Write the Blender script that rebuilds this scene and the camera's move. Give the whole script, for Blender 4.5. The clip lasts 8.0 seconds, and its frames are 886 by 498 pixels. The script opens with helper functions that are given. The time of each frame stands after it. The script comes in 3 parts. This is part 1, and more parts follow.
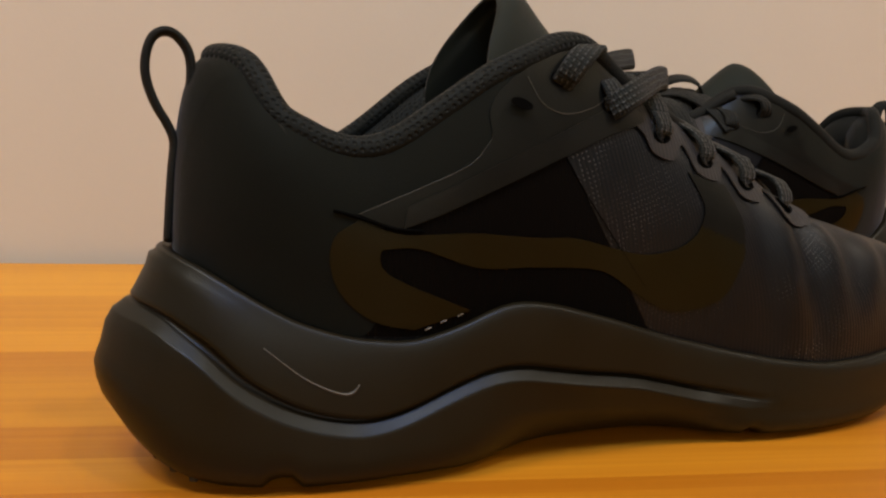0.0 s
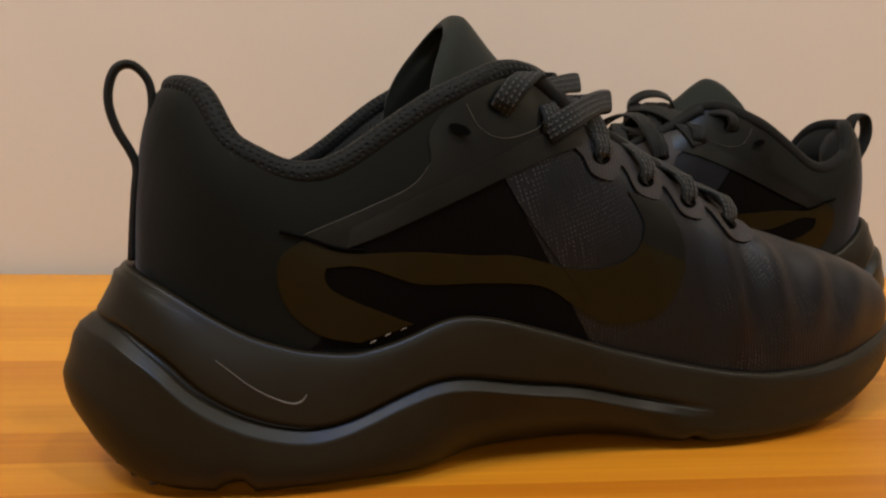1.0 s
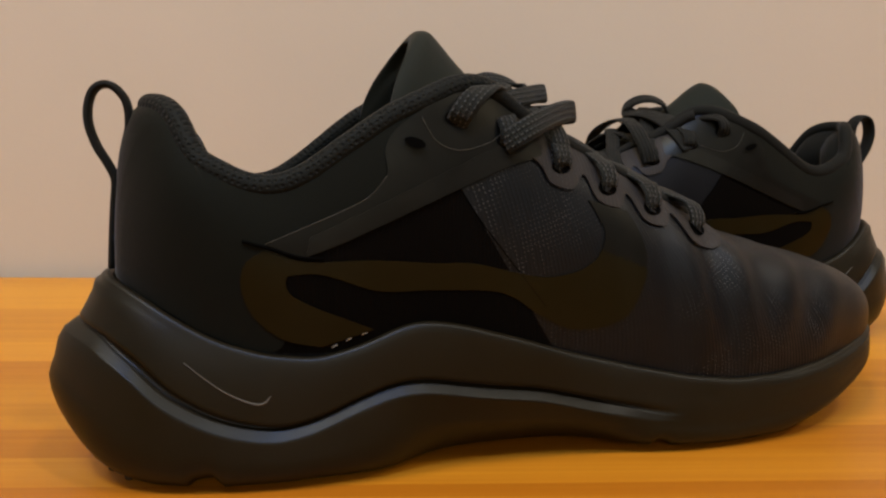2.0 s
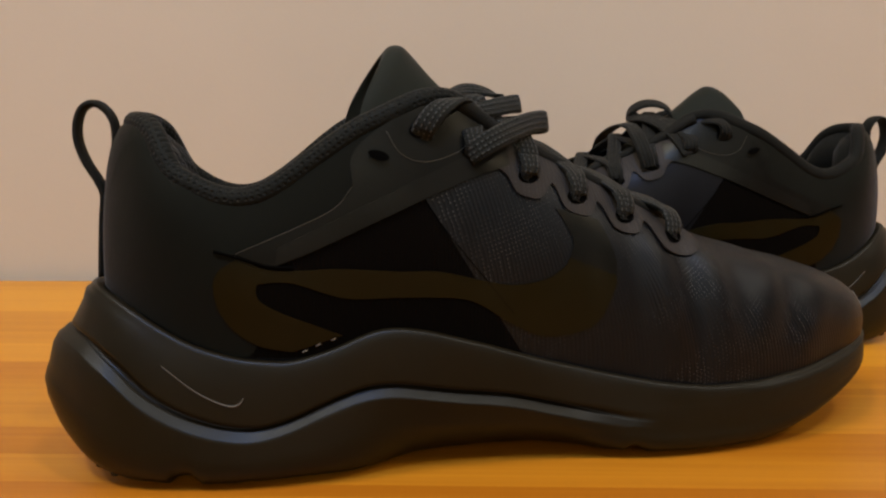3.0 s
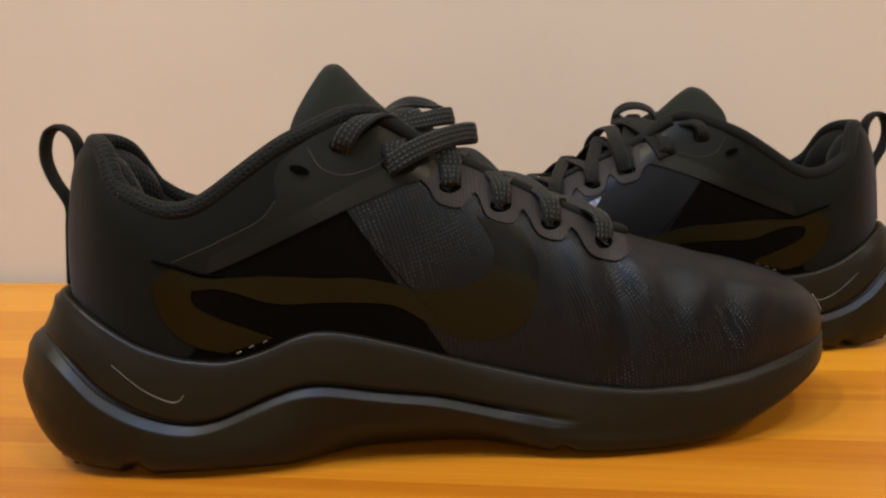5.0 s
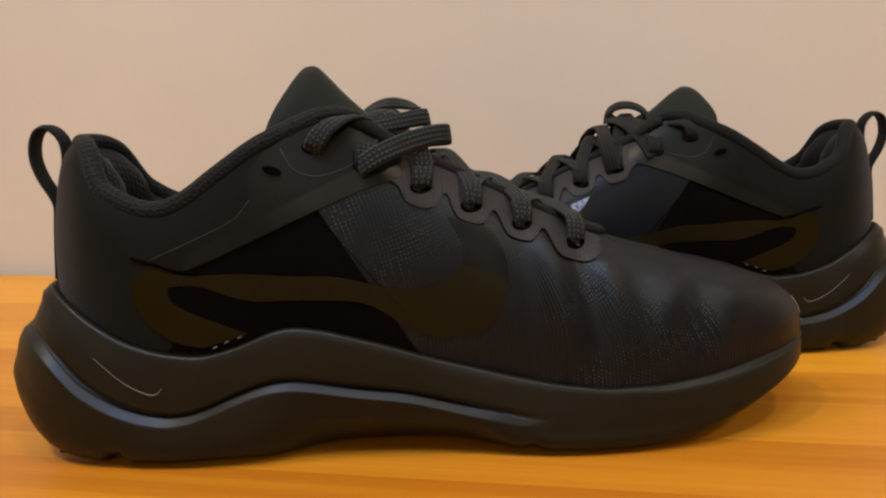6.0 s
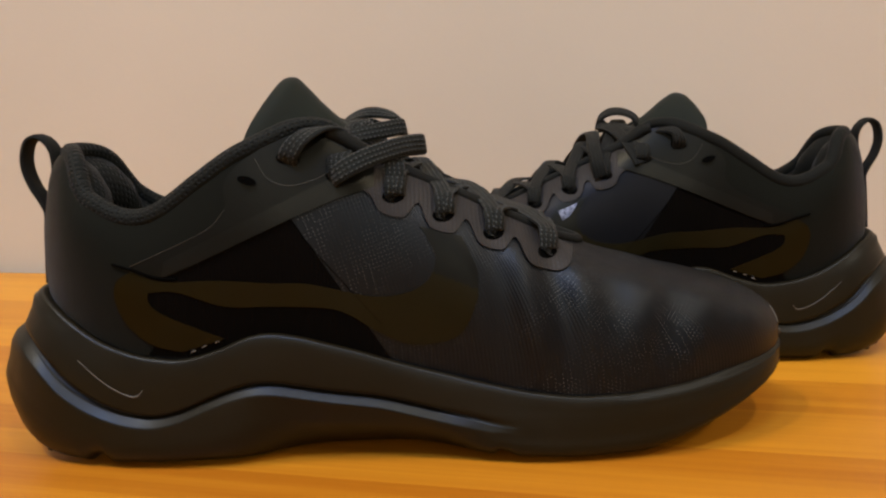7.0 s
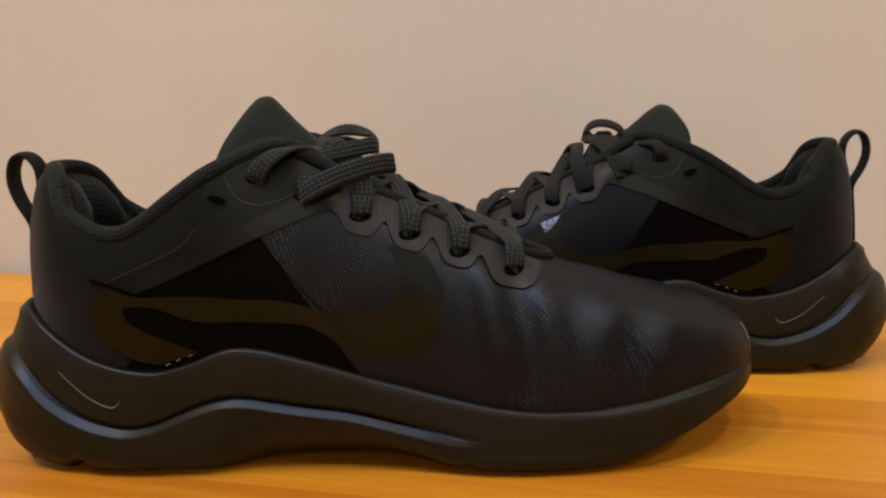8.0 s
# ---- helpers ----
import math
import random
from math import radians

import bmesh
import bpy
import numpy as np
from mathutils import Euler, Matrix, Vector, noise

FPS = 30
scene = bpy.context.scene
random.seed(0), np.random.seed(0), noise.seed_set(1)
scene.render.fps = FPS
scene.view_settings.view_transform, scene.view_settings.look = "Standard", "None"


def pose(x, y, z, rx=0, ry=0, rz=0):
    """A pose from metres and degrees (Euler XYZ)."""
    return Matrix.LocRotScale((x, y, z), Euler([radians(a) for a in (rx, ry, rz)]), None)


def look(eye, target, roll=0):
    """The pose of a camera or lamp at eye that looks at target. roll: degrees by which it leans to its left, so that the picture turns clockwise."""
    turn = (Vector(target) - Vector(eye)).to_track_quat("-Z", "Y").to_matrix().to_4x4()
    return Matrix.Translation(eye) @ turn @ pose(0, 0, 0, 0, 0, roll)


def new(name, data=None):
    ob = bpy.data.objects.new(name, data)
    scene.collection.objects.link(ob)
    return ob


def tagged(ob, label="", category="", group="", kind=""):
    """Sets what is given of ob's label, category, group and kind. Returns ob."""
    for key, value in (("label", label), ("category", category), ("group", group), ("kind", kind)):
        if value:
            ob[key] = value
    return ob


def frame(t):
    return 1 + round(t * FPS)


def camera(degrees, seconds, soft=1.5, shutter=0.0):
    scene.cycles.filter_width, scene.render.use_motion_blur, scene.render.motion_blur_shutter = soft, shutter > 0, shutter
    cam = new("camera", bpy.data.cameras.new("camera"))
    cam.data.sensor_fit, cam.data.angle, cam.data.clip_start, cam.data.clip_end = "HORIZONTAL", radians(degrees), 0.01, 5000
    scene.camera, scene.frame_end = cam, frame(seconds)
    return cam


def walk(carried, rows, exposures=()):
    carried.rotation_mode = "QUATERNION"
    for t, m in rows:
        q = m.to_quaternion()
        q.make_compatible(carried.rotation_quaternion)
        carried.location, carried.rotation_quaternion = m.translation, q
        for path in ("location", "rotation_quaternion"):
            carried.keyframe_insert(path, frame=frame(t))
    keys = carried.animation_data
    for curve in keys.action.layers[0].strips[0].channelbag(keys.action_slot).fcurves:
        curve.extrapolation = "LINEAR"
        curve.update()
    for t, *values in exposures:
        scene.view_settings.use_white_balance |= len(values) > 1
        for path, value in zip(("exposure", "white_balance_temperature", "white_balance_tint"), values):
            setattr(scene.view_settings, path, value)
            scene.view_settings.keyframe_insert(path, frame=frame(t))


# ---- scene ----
from mathutils.bvhtree import BVHTree

cam = camera(58.4, 8.0, 2.3)
METRES, EYE, TILT, LEAN, TURN = 0.20, 0.0952, -9.4, -1.8, -7.4
ROWS = [
    (0.0, 0.0, 0.0, 0.0, -0.0, 0.0, 0.0),
    (0.5, 0.0463, -0.0333, 0.0139, 0.4, 0.07, 0.03),
    (1.0, 0.1063, -0.0592, 0.017, 1.57, 0.35, 0.18),
    (1.5, 0.1674, -0.0798, 0.0224, 3.05, 0.35, 0.27),
    (3.0, 0.3741, -0.1119, 0.04, 9.24, 0.38, 0.44),
    (3.5, 0.4479, -0.1158, 0.0476, 11.33, 0.38, 0.58),
    (4.0, 0.5188, -0.1172, 0.0542, 13.08, 0.28, 0.68),
    (4.5, 0.5893, -0.1159, 0.0531, 14.7, 0.34, 0.88),
    (6.0, 0.7519, -0.105, 0.061, 18.33, -0.15, 0.43),
    (6.5, 0.8028, -0.0997, 0.0694, 19.52, -0.29, 0.23),
    (7.0, 0.8526, -0.0941, 0.0813, 20.56, -0.41, 0.06),
    (7.5, 0.9101, -0.0854, 0.098, 21.74, -0.56, -0.08),
    (8.0, 0.9609, -0.0762, 0.1234, 22.66, -0.88, -0.18),
]
walk(cam, [(t, pose(0, 0, EYE, TILT, LEAN, TURN) @ pose(METRES * x, METRES * y, METRES * z, 90 + pitch, roll, yaw)) for t, x, y, z, yaw, pitch, roll in ROWS],
     exposures=[(0.0, -0.10, 6600, 10), (1.5, -0.12, 6500, 10), (3.5, -0.24, 6500, 10), (4.0, 0.05, 6800, 9.5), (4.5, 0.05, 6550, 10), (6.5, 0.04, 6400, 10), (8.0, -0.06, 6350, 10)])

# ---------- world and lights ----------
world = bpy.data.worlds.new("world")
scene.world = world
world.use_nodes = True
bg = world.node_tree.nodes["Background"]
bg.inputs[0].default_value = (0.9, 0.8, 0.7, 1)
bg.inputs[1].default_value = 0.02


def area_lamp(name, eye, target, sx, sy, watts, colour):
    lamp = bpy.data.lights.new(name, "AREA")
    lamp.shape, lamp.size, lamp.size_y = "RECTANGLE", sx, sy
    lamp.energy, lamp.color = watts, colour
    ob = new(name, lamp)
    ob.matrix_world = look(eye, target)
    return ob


# unseen area lights without fixtures, placed to suit the shadows and warm wall sides
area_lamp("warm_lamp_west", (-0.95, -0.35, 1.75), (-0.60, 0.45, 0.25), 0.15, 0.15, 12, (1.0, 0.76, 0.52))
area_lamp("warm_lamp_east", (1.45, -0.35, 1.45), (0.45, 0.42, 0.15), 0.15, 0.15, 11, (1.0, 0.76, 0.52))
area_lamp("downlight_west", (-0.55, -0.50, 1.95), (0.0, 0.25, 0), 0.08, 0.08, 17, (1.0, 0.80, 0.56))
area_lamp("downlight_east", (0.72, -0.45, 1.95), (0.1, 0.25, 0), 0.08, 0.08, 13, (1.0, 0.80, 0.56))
# cool light added overhead for the blue highlights; no fixture stands there
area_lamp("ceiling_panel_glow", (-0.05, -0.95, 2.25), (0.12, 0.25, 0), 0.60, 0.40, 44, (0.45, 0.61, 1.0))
# warm fill added from the front; there is no window behind it
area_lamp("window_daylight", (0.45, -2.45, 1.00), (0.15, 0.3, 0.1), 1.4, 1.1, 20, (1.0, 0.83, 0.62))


# ---------- materials ----------
def material(name, colour, rough=0.5, metal=0.0, spec=0.5, vary=0.0, scale=300.0, bump=0.0, bump_scale=1500.0, coat=0.0, sheen=0.0, tint=(0.90, 1.0, 0.98)):
    m = bpy.data.materials.new(name)
    m.use_nodes = True
    t = m.node_tree
    b = t.nodes["Principled BSDF"]
    b.inputs["Base Color"].default_value = (*colour, 1)
    b.inputs["Roughness"].default_value = rough
    b.inputs["Metallic"].default_value = metal
    b.inputs["Specular IOR Level"].default_value = spec
    b.inputs["Specular Tint"].default_value = (*tint, 1)
    b.inputs["Coat Weight"].default_value = coat
    b.inputs["Sheen Weight"].default_value = sheen
    b.inputs["Sheen Roughness"].default_value = 0.4
    co = t.nodes.new("ShaderNodeTexCoord")
    if vary:
        n = t.nodes.new("ShaderNodeTexNoise")
        n.inputs["Scale"].default_value = scale
        n.inputs["Detail"].default_value = 6
        t.links.new(co.outputs["Object"], n.inputs["Vector"])
        r = t.nodes.new("ShaderNodeMapRange")
        r.inputs["From Min"].default_value, r.inputs["From Max"].default_value = 0.3, 0.7
        r.inputs["To Min"].default_value, r.inputs["To Max"].default_value = 1 - vary, 1 + vary
        t.links.new(n.outputs["Fac"], r.inputs["Value"])
        mix = t.nodes.new("ShaderNodeVectorMath")
        mix.operation = "SCALE"
        mix.inputs[0].default_value = colour
        t.links.new(r.outputs[0], mix.inputs["Scale"])
        t.links.new(mix.outputs[0], b.inputs["Base Color"])
        r2 = t.nodes.new("ShaderNodeMapRange")
        r2.inputs["To Min"].default_value, r2.inputs["To Max"].default_value = max(0, rough - 0.12), min(1, rough + 0.12)
        t.links.new(n.outputs["Fac"], r2.inputs["Value"])
        t.links.new(r2.outputs[0], b.inputs["Roughness"])
    if bump:
        n2 = t.nodes.new("ShaderNodeTexNoise")
        n2.inputs["Scale"].default_value = bump_scale
        n2.inputs["Detail"].default_value = 4
        t.links.new(co.outputs["Object"], n2.inputs["Vector"])
        bp = t.nodes.new("ShaderNodeBump")
        bp.inputs["Strength"].default_value = bump
        bp.inputs["Distance"].default_value = 0.0006
        t.links.new(n2.outputs["Fac"], bp.inputs["Height"])
        t.links.new(bp.outputs[0], b.inputs["Normal"])
    return m


def node(t, kind, **values):
    n = t.nodes.new(kind)
    for key, value in values.items():
        if key == "operation":
            n.operation = value
        else:
            n.inputs[key].default_value = value
    return n


def math_node(t, operation, a, b=None):
    n = t.nodes.new("ShaderNodeMath")
    n.operation = operation
    for i, v in enumerate((a, b)):
        if v is None:
            continue
        if isinstance(v, (int, float)):
            n.inputs[i].default_value = v
        else:
            t.links.new(v, n.inputs[i])
    return n.outputs[0]


def knit_material(name, colour, pitch, glint, rough=0.6, dash=0.0016, spec=0.15, relief=0.20, woven=False, tint=(1, 1, 1)):
    """Ribbed engineered mesh: fine ribs across the length of the shoe, with the glints of its threads painted in as
    rows of pale dashes.
    """
    m = material(name, colour, rough, spec=spec, tint=tint)
    t = m.node_tree
    b = t.nodes["Principled BSDF"]
    co = t.nodes.new("ShaderNodeTexCoord")
    s = t.nodes.new("ShaderNodeSeparateXYZ")
    if woven:
        place = t.nodes.new("ShaderNodeUVMap")
        turn = t.nodes.new("ShaderNodeSeparateXYZ")
        t.links.new(place.outputs[0], turn.inputs[0])
        join = t.nodes.new("ShaderNodeCombineXYZ")
        t.links.new(turn.outputs[0], join.inputs[0])
        t.links.new(turn.outputs[1], join.inputs[2])
        t.links.new(join.outputs[0], s.inputs[0])
    else:
        t.links.new(co.outputs["Object"], s.inputs[0])
    wob = node(t, "ShaderNodeTexNoise", Scale=60.0)
    t.links.new(co.outputs["Object"], wob.inputs["Vector"])
    x = math_node(t, "ADD", s.outputs[0], math_node(t, "MULTIPLY", wob.outputs["Fac"], pitch * (0.5 if woven else 1.2)))
    px = math_node(t, "MULTIPLY", x, 2 * math.pi / pitch)
    rib = math_node(t, "SINE", px)
    row = math_node(t, "FLOOR", math_node(t, "DIVIDE", x, pitch))
    pz = math_node(t, "ADD", math_node(t, "MULTIPLY", s.outputs[2], 2 * math.pi / dash), math_node(t, "MULTIPLY", row, 2.4))
    stitch = math_node(t, "SINE", pz)
    height = math_node(t, "ADD", rib, math_node(t, "MULTIPLY", stitch, 0.12))
    bp = node(t, "ShaderNodeBump", Strength=relief, Distance=0.0004)
    t.links.new(height, bp.inputs["Height"])
    t.links.new(bp.outputs[0], b.inputs["Normal"])
    n = node(t, "ShaderNodeTexNoise", Scale=1.0, Detail=1.0)
    column = t.nodes.new("ShaderNodeCombineXYZ")
    t.links.new(math_node(t, "MULTIPLY", row, 7.31), column.inputs[0])
    t.links.new(math_node(t, "MULTIPLY", s.outputs[2], 150.0), column.inputs[2])
    t.links.new(column.outputs[0], n.inputs["Vector"])
    n2 = node(t, "ShaderNodeTexNoise", Scale=45.0, Detail=2.0)
    t.links.new(co.outputs["Object"], n2.inputs["Vector"])
    on = math_node(t, "MULTIPLY", math_node(t, "GREATER_THAN", rib, 0.93), math_node(t, "GREATER_THAN", stitch, 0.55))
    on = math_node(t, "MULTIPLY", on, math_node(t, "GREATER_THAN", n.outputs["Fac"], 0.44))
    # the painted glints come and go in soft patches
    soft = t.nodes.new("ShaderNodeMapRange")
    soft.inputs["From Min"].default_value, soft.inputs["From Max"].default_value = 0.42, 0.62
    t.links.new(n2.outputs["Fac"], soft.inputs["Value"])
    on = math_node(t, "MULTIPLY", on, soft.outputs[0])
    mix = t.nodes.new("ShaderNodeMix")
    mix.data_type = "RGBA"
    mix.inputs[6].default_value = (*colour, 1)
    mix.inputs[7].default_value = (*[glint * c for c in (0.85, 0.93, 1.0)], 1)
    t.links.new(on, mix.inputs[0])
    t.links.new(mix.outputs[2], b.inputs["Base Color"])
    return m


def lace_material(name, colour, thread):
    """Flat woven lace with rows of pale reflective stitches; uv runs in metres along and across the lace."""
    m = material(name, colour, 0.75, spec=0.2, sheen=0.06)
    t = m.node_tree
    b = t.nodes["Principled BSDF"]
    uv = t.nodes.new("ShaderNodeUVMap")
    s = t.nodes.new("ShaderNodeSeparateXYZ")
    t.links.new(uv.outputs[0], s.inputs[0])
    u = math_node(t, "SINE", math_node(t, "MULTIPLY", s.outputs[0], 2 * math.pi / 0.0017))
    v = math_node(t, "SINE", math_node(t, "MULTIPLY", s.outputs[1], 2 * math.pi / 0.00165))
    on = math_node(t, "MULTIPLY", math_node(t, "GREATER_THAN", u, 0.25), math_node(t, "GREATER_THAN", v, 0.8))
    mix = t.nodes.new("ShaderNodeMix")
    mix.data_type = "RGBA"
    mix.inputs[6].default_value = (*colour, 1)
    mix.inputs[7].default_value = (*thread, 1)
    t.links.new(on, mix.inputs[0])
    t.links.new(mix.outputs[2], b.inputs["Base Color"])
    w = math_node(t, "SINE", math_node(t, "MULTIPLY", s.outputs[0], 2 * math.pi / 0.0008))
    h = math_node(t, "ADD", v, math_node(t, "MULTIPLY", w, 0.6))
    bp = node(t, "ShaderNodeBump", Strength=0.5, Distance=0.0003)
    t.links.new(h, bp.inputs["Height"])
    t.links.new(bp.outputs[0], b.inputs["Normal"])
    return m


def spacer_material(name, colour):
    """Open spacer mesh: rows of small dark holes."""
    m = material(name, colour, 0.7, spec=0.16, sheen=0.06)
    t = m.node_tree
    b = t.nodes["Principled BSDF"]
    uv = t.nodes.new("ShaderNodeUVMap")
    mp = node(t, "ShaderNodeMapping", Scale=(520.0, 620.0, 1.0))
    t.links.new(uv.outputs[0], mp.inputs[0])
    vo = node(t, "ShaderNodeTexVoronoi", Scale=1.0, Randomness=0.25)
    t.links.new(mp.outputs[0], vo.inputs["Vector"])
    r = t.nodes.new("ShaderNodeMapRange")
    r.inputs["From Min"].default_value, r.inputs["From Max"].default_value = 0.12, 0.38
    t.links.new(vo.outputs["Distance"], r.inputs["Value"])
    mix = t.nodes.new("ShaderNodeMix")
    mix.data_type = "RGBA"
    mix.inputs[6].default_value = (*[c * 0.35 for c in colour], 1)
    mix.inputs[7].default_value = (*colour, 1)
    t.links.new(r.outputs[0], mix.inputs[0])
    t.links.new(mix.outputs[2], b.inputs["Base Color"])
    bp = node(t, "ShaderNodeBump", Strength=0.6, Distance=0.0008)
    t.links.new(r.outputs[0], bp.inputs["Height"])
    t.links.new(bp.outputs[0], b.inputs["Normal"])
    return m


def pine_material():
    """Varnished pine strip: long grain along x, colour set per strip."""
    m = bpy.data.materials.new("varnished_pine")
    m.use_nodes = True
    t = m.node_tree
    b = t.nodes["Principled BSDF"]
    co = t.nodes.new("ShaderNodeTexCoord")
    info = t.nodes.new("ShaderNodeObjectInfo")
    comb = t.nodes.new("ShaderNodeCombineXYZ")
    t.links.new(math_node(t, "MULTIPLY", info.outputs["Random"], 37.0), comb.inputs[0])
    t.links.new(math_node(t, "MULTIPLY", info.outputs["Random"], 11.0), comb.inputs[2])
    add = t.nodes.new("ShaderNodeVectorMath")
    t.links.new(co.outputs["Object"], add.inputs[0])
    t.links.new(comb.outputs[0], add.inputs[1])
    mp = node(t, "ShaderNodeMapping", Scale=(2.2, 60.0, 30.0))
    t.links.new(add.outputs[0], mp.inputs[0])
    grain = node(t, "ShaderNodeTexNoise", Scale=1.6, Detail=5.0, Distortion=0.6)
    t.links.new(mp.outputs[0], grain.inputs["Vector"])
    mp2 = node(t, "ShaderNodeMapping", Scale=(9.0, 600.0, 300.0))
    t.links.new(add.outputs[0], mp2.inputs[0])
    fine = node(t, "ShaderNodeTexNoise", Scale=1.0, Detail=3.0)
    t.links.new(mp2.outputs[0], fine.inputs["Vector"])
    ramp = t.nodes.new("ShaderNodeValToRGB")
    e = ramp.color_ramp.elements
    e[0].position, e[0].color = 0.28, (0.335, 0.116, 0.005, 1)
    e[1].position, e[1].color = 0.75, (0.555, 0.255, 0.016, 1)
    tone = math_node(t, "ADD", math_node(t, "MULTIPLY", grain.outputs["Fac"], 0.45),
                     math_node(t, "ADD", math_node(t, "MULTIPLY", fine.outputs["Fac"], 0.18), math_node(t, "MULTIPLY", info.outputs["Random"], 0.44)))
    t.links.new(tone, ramp.inputs[0])
    t.links.new(ramp.outputs[0], b.inputs["Base Color"])
    b.inputs["Roughness"].default_value = 0.42
    b.inputs["Specular IOR Level"].default_value = 0.35
    bp = node(t, "ShaderNodeBump", Strength=0.12, Distance=0.0005)
    t.links.new(fine.outputs["Fac"], bp.inputs["Height"])
    t.links.new(bp.outputs[0], b.inputs["Normal"])
    return m


def plaster_material(name, colour):
    m = material(name, colour, 0.75, spec=0.25, vary=0.035, scale=4.0, bump=0.15, bump_scale=220.0)
    return m


FOAM = material("black_foam", (0.0092, 0.0073, 0.0030), 0.42, tint=(0.60, 0.78, 1.0), spec=0.24, vary=0.10, scale=70, bump=0.10, bump_scale=2500)
TONGUE = material("charcoal_microsuede", (0.0080, 0.0108, 0.0088), 0.75, spec=0.15, vary=0.15, scale=60, bump=0.2, bump_scale=3000, sheen=0.08)
RUBBER = material("black_rubber", (0.013, 0.012, 0.012), 0.7, vary=0.15, scale=200, bump=0.2)
NUBUCK = material("black_microsuede", (0.0021, 0.0030, 0.0021), 0.75, spec=0.11, vary=0.2, scale=60, bump=0.25, bump_scale=3000, sheen=0.10)
FILM = material("charcoal_film", (0.0029, 0.0033, 0.0031), 0.44, spec=0.14, vary=0.12, scale=120, bump=0.08, bump_scale=900)
EYESTAY = knit_material("grey_film", (0.0205, 0.0205, 0.0215), 0.0014, 0.060, rough=0.55, dash=0.0014, relief=0.14)
# glossier film, base colour lightened to carry the band's sheen
BAND = material("charcoal_gloss_film", (0.0040, 0.0044, 0.0043), 0.38, spec=0.18, vary=0.25, scale=45, bump=0.15, bump_scale=300)
# brown base colour puts the pine table's reflection into the dark film
SWASH = material("brown_gloss_film", (0.0068, 0.0053, 0.0007), 0.42, spec=0.15, vary=0.1, scale=90)
THREAD = material("pale_thread", (0.055, 0.052, 0.047), 0.6)
EDGE = material("pale_film_edge", (0.045, 0.043, 0.038), 0.5)
GLUE = material("clear_glue", (0.13, 0.125, 0.115), 0.2)
KNIT = knit_material("black_knit", (0.0013, 0.0017, 0.0025), 0.0014, 0.17, rough=0.44, spec=0.30, dash=0.0014, relief=0.16, tint=(0.68, 0.82, 1.0), woven=True)
FARKNIT = knit_material("black_knit_plain", (0.0018, 0.0022, 0.0034), 0.0014, 0.02, rough=0.45, spec=0.18, dash=0.0014, relief=0.03, tint=(0.70, 0.80, 1.0), woven=True)
DARKKNIT = knit_material("plain_black_knit", (0.0020, 0.0017, 0.0014), 0.0012, 0.004, rough=0.85, spec=0.03, relief=0.2)
SPACER = spacer_material("spacer_mesh", (0.0022, 0.0034, 0.0036))
LINING = material("black_lining", (0.006, 0.0065, 0.0075), 0.85, spec=0.2, vary=0.15, scale=600, bump=0.4, bump_scale=1800)
LACE = lace_material("black_lace", (0.0040, 0.0054, 0.0056), (0.060, 0.068, 0.074))
PLAINLACE = lace_material("black_lace_plain", (0.0034, 0.0042, 0.0044), (0.006, 0.007, 0.0075))
WEBBING = material("black_webbing", (0.005, 0.0055, 0.0055), 0.8, spec=0.2, vary=0.2, scale=500, bump=0.6, bump_scale=1600)
ROLL = material("black_padded_textile", (0.0030, 0.0036, 0.0034), 0.8, spec=0.16, vary=0.2, scale=300, bump=0.4, bump_scale=1600, sheen=0.05)
HOLE = material("hole_black", (0.0015, 0.0015, 0.0015), 0.95, spec=0.02)
# silver colour for the glint painted on the far shoe's film
FILM_GLINT = material("silver_reflective_print", (0.11, 0.13, 0.19), 0.34, metal=0.8, vary=0.9, scale=450, bump=0.8, bump_scale=1000)
PINE = pine_material()
PLASTER = plaster_material("beige_plaster", (0.478, 0.446, 0.388))
WHITE = plaster_material("white_ceiling_paint", (0.78, 0.76, 0.73))
FLOORWOOD = material("brown_floor", (0.25, 0.15, 0.08), 0.5, vary=0.2, scale=6)


# ---------- mesh tools ----------
def mesh_object(name, verts, faces, mat, parent=None, label="", uvs=None, smooth=True):
    me = bpy.data.meshes.new(name)
    me.from_pydata([tuple(map(float, v)) for v in verts], [], faces)
    if uvs is not None:
        layer = me.uv_layers.new(name="UVMap")
        flat = np.array([uvs[i] for f in faces for i in f], dtype=np.float32).ravel()
        layer.data.foreach_set("uv", flat)
    me.materials.append(mat)
    me.polygons.foreach_set("use_smooth", [smooth] * len(me.polygons))
    me.update()
    ob = new(name, me)
    if parent:
        ob.parent = parent
    if label:
        tagged(ob, label)
    return ob


def box_object(name, lo, hi, mat, parent=None, bevel=0.0):
    bm = bmesh.new()
    bmesh.ops.create_cube(bm, size=1)
    for v in bm.verts:
        v.co = Vector([lo[i] + (v.co[i] + 0.5) * (hi[i] - lo[i]) for i in range(3)])
    if bevel:
        bmesh.ops.bevel(bm, geom=bm.edges[:], offset=bevel, segments=2, affect="EDGES")
    me = bpy.data.meshes.new(name)
    bm.to_mesh(me)
    bm.free()
    me.materials.append(mat)
    ob = new(name, me)
    if parent:
        ob.parent = parent
    return ob


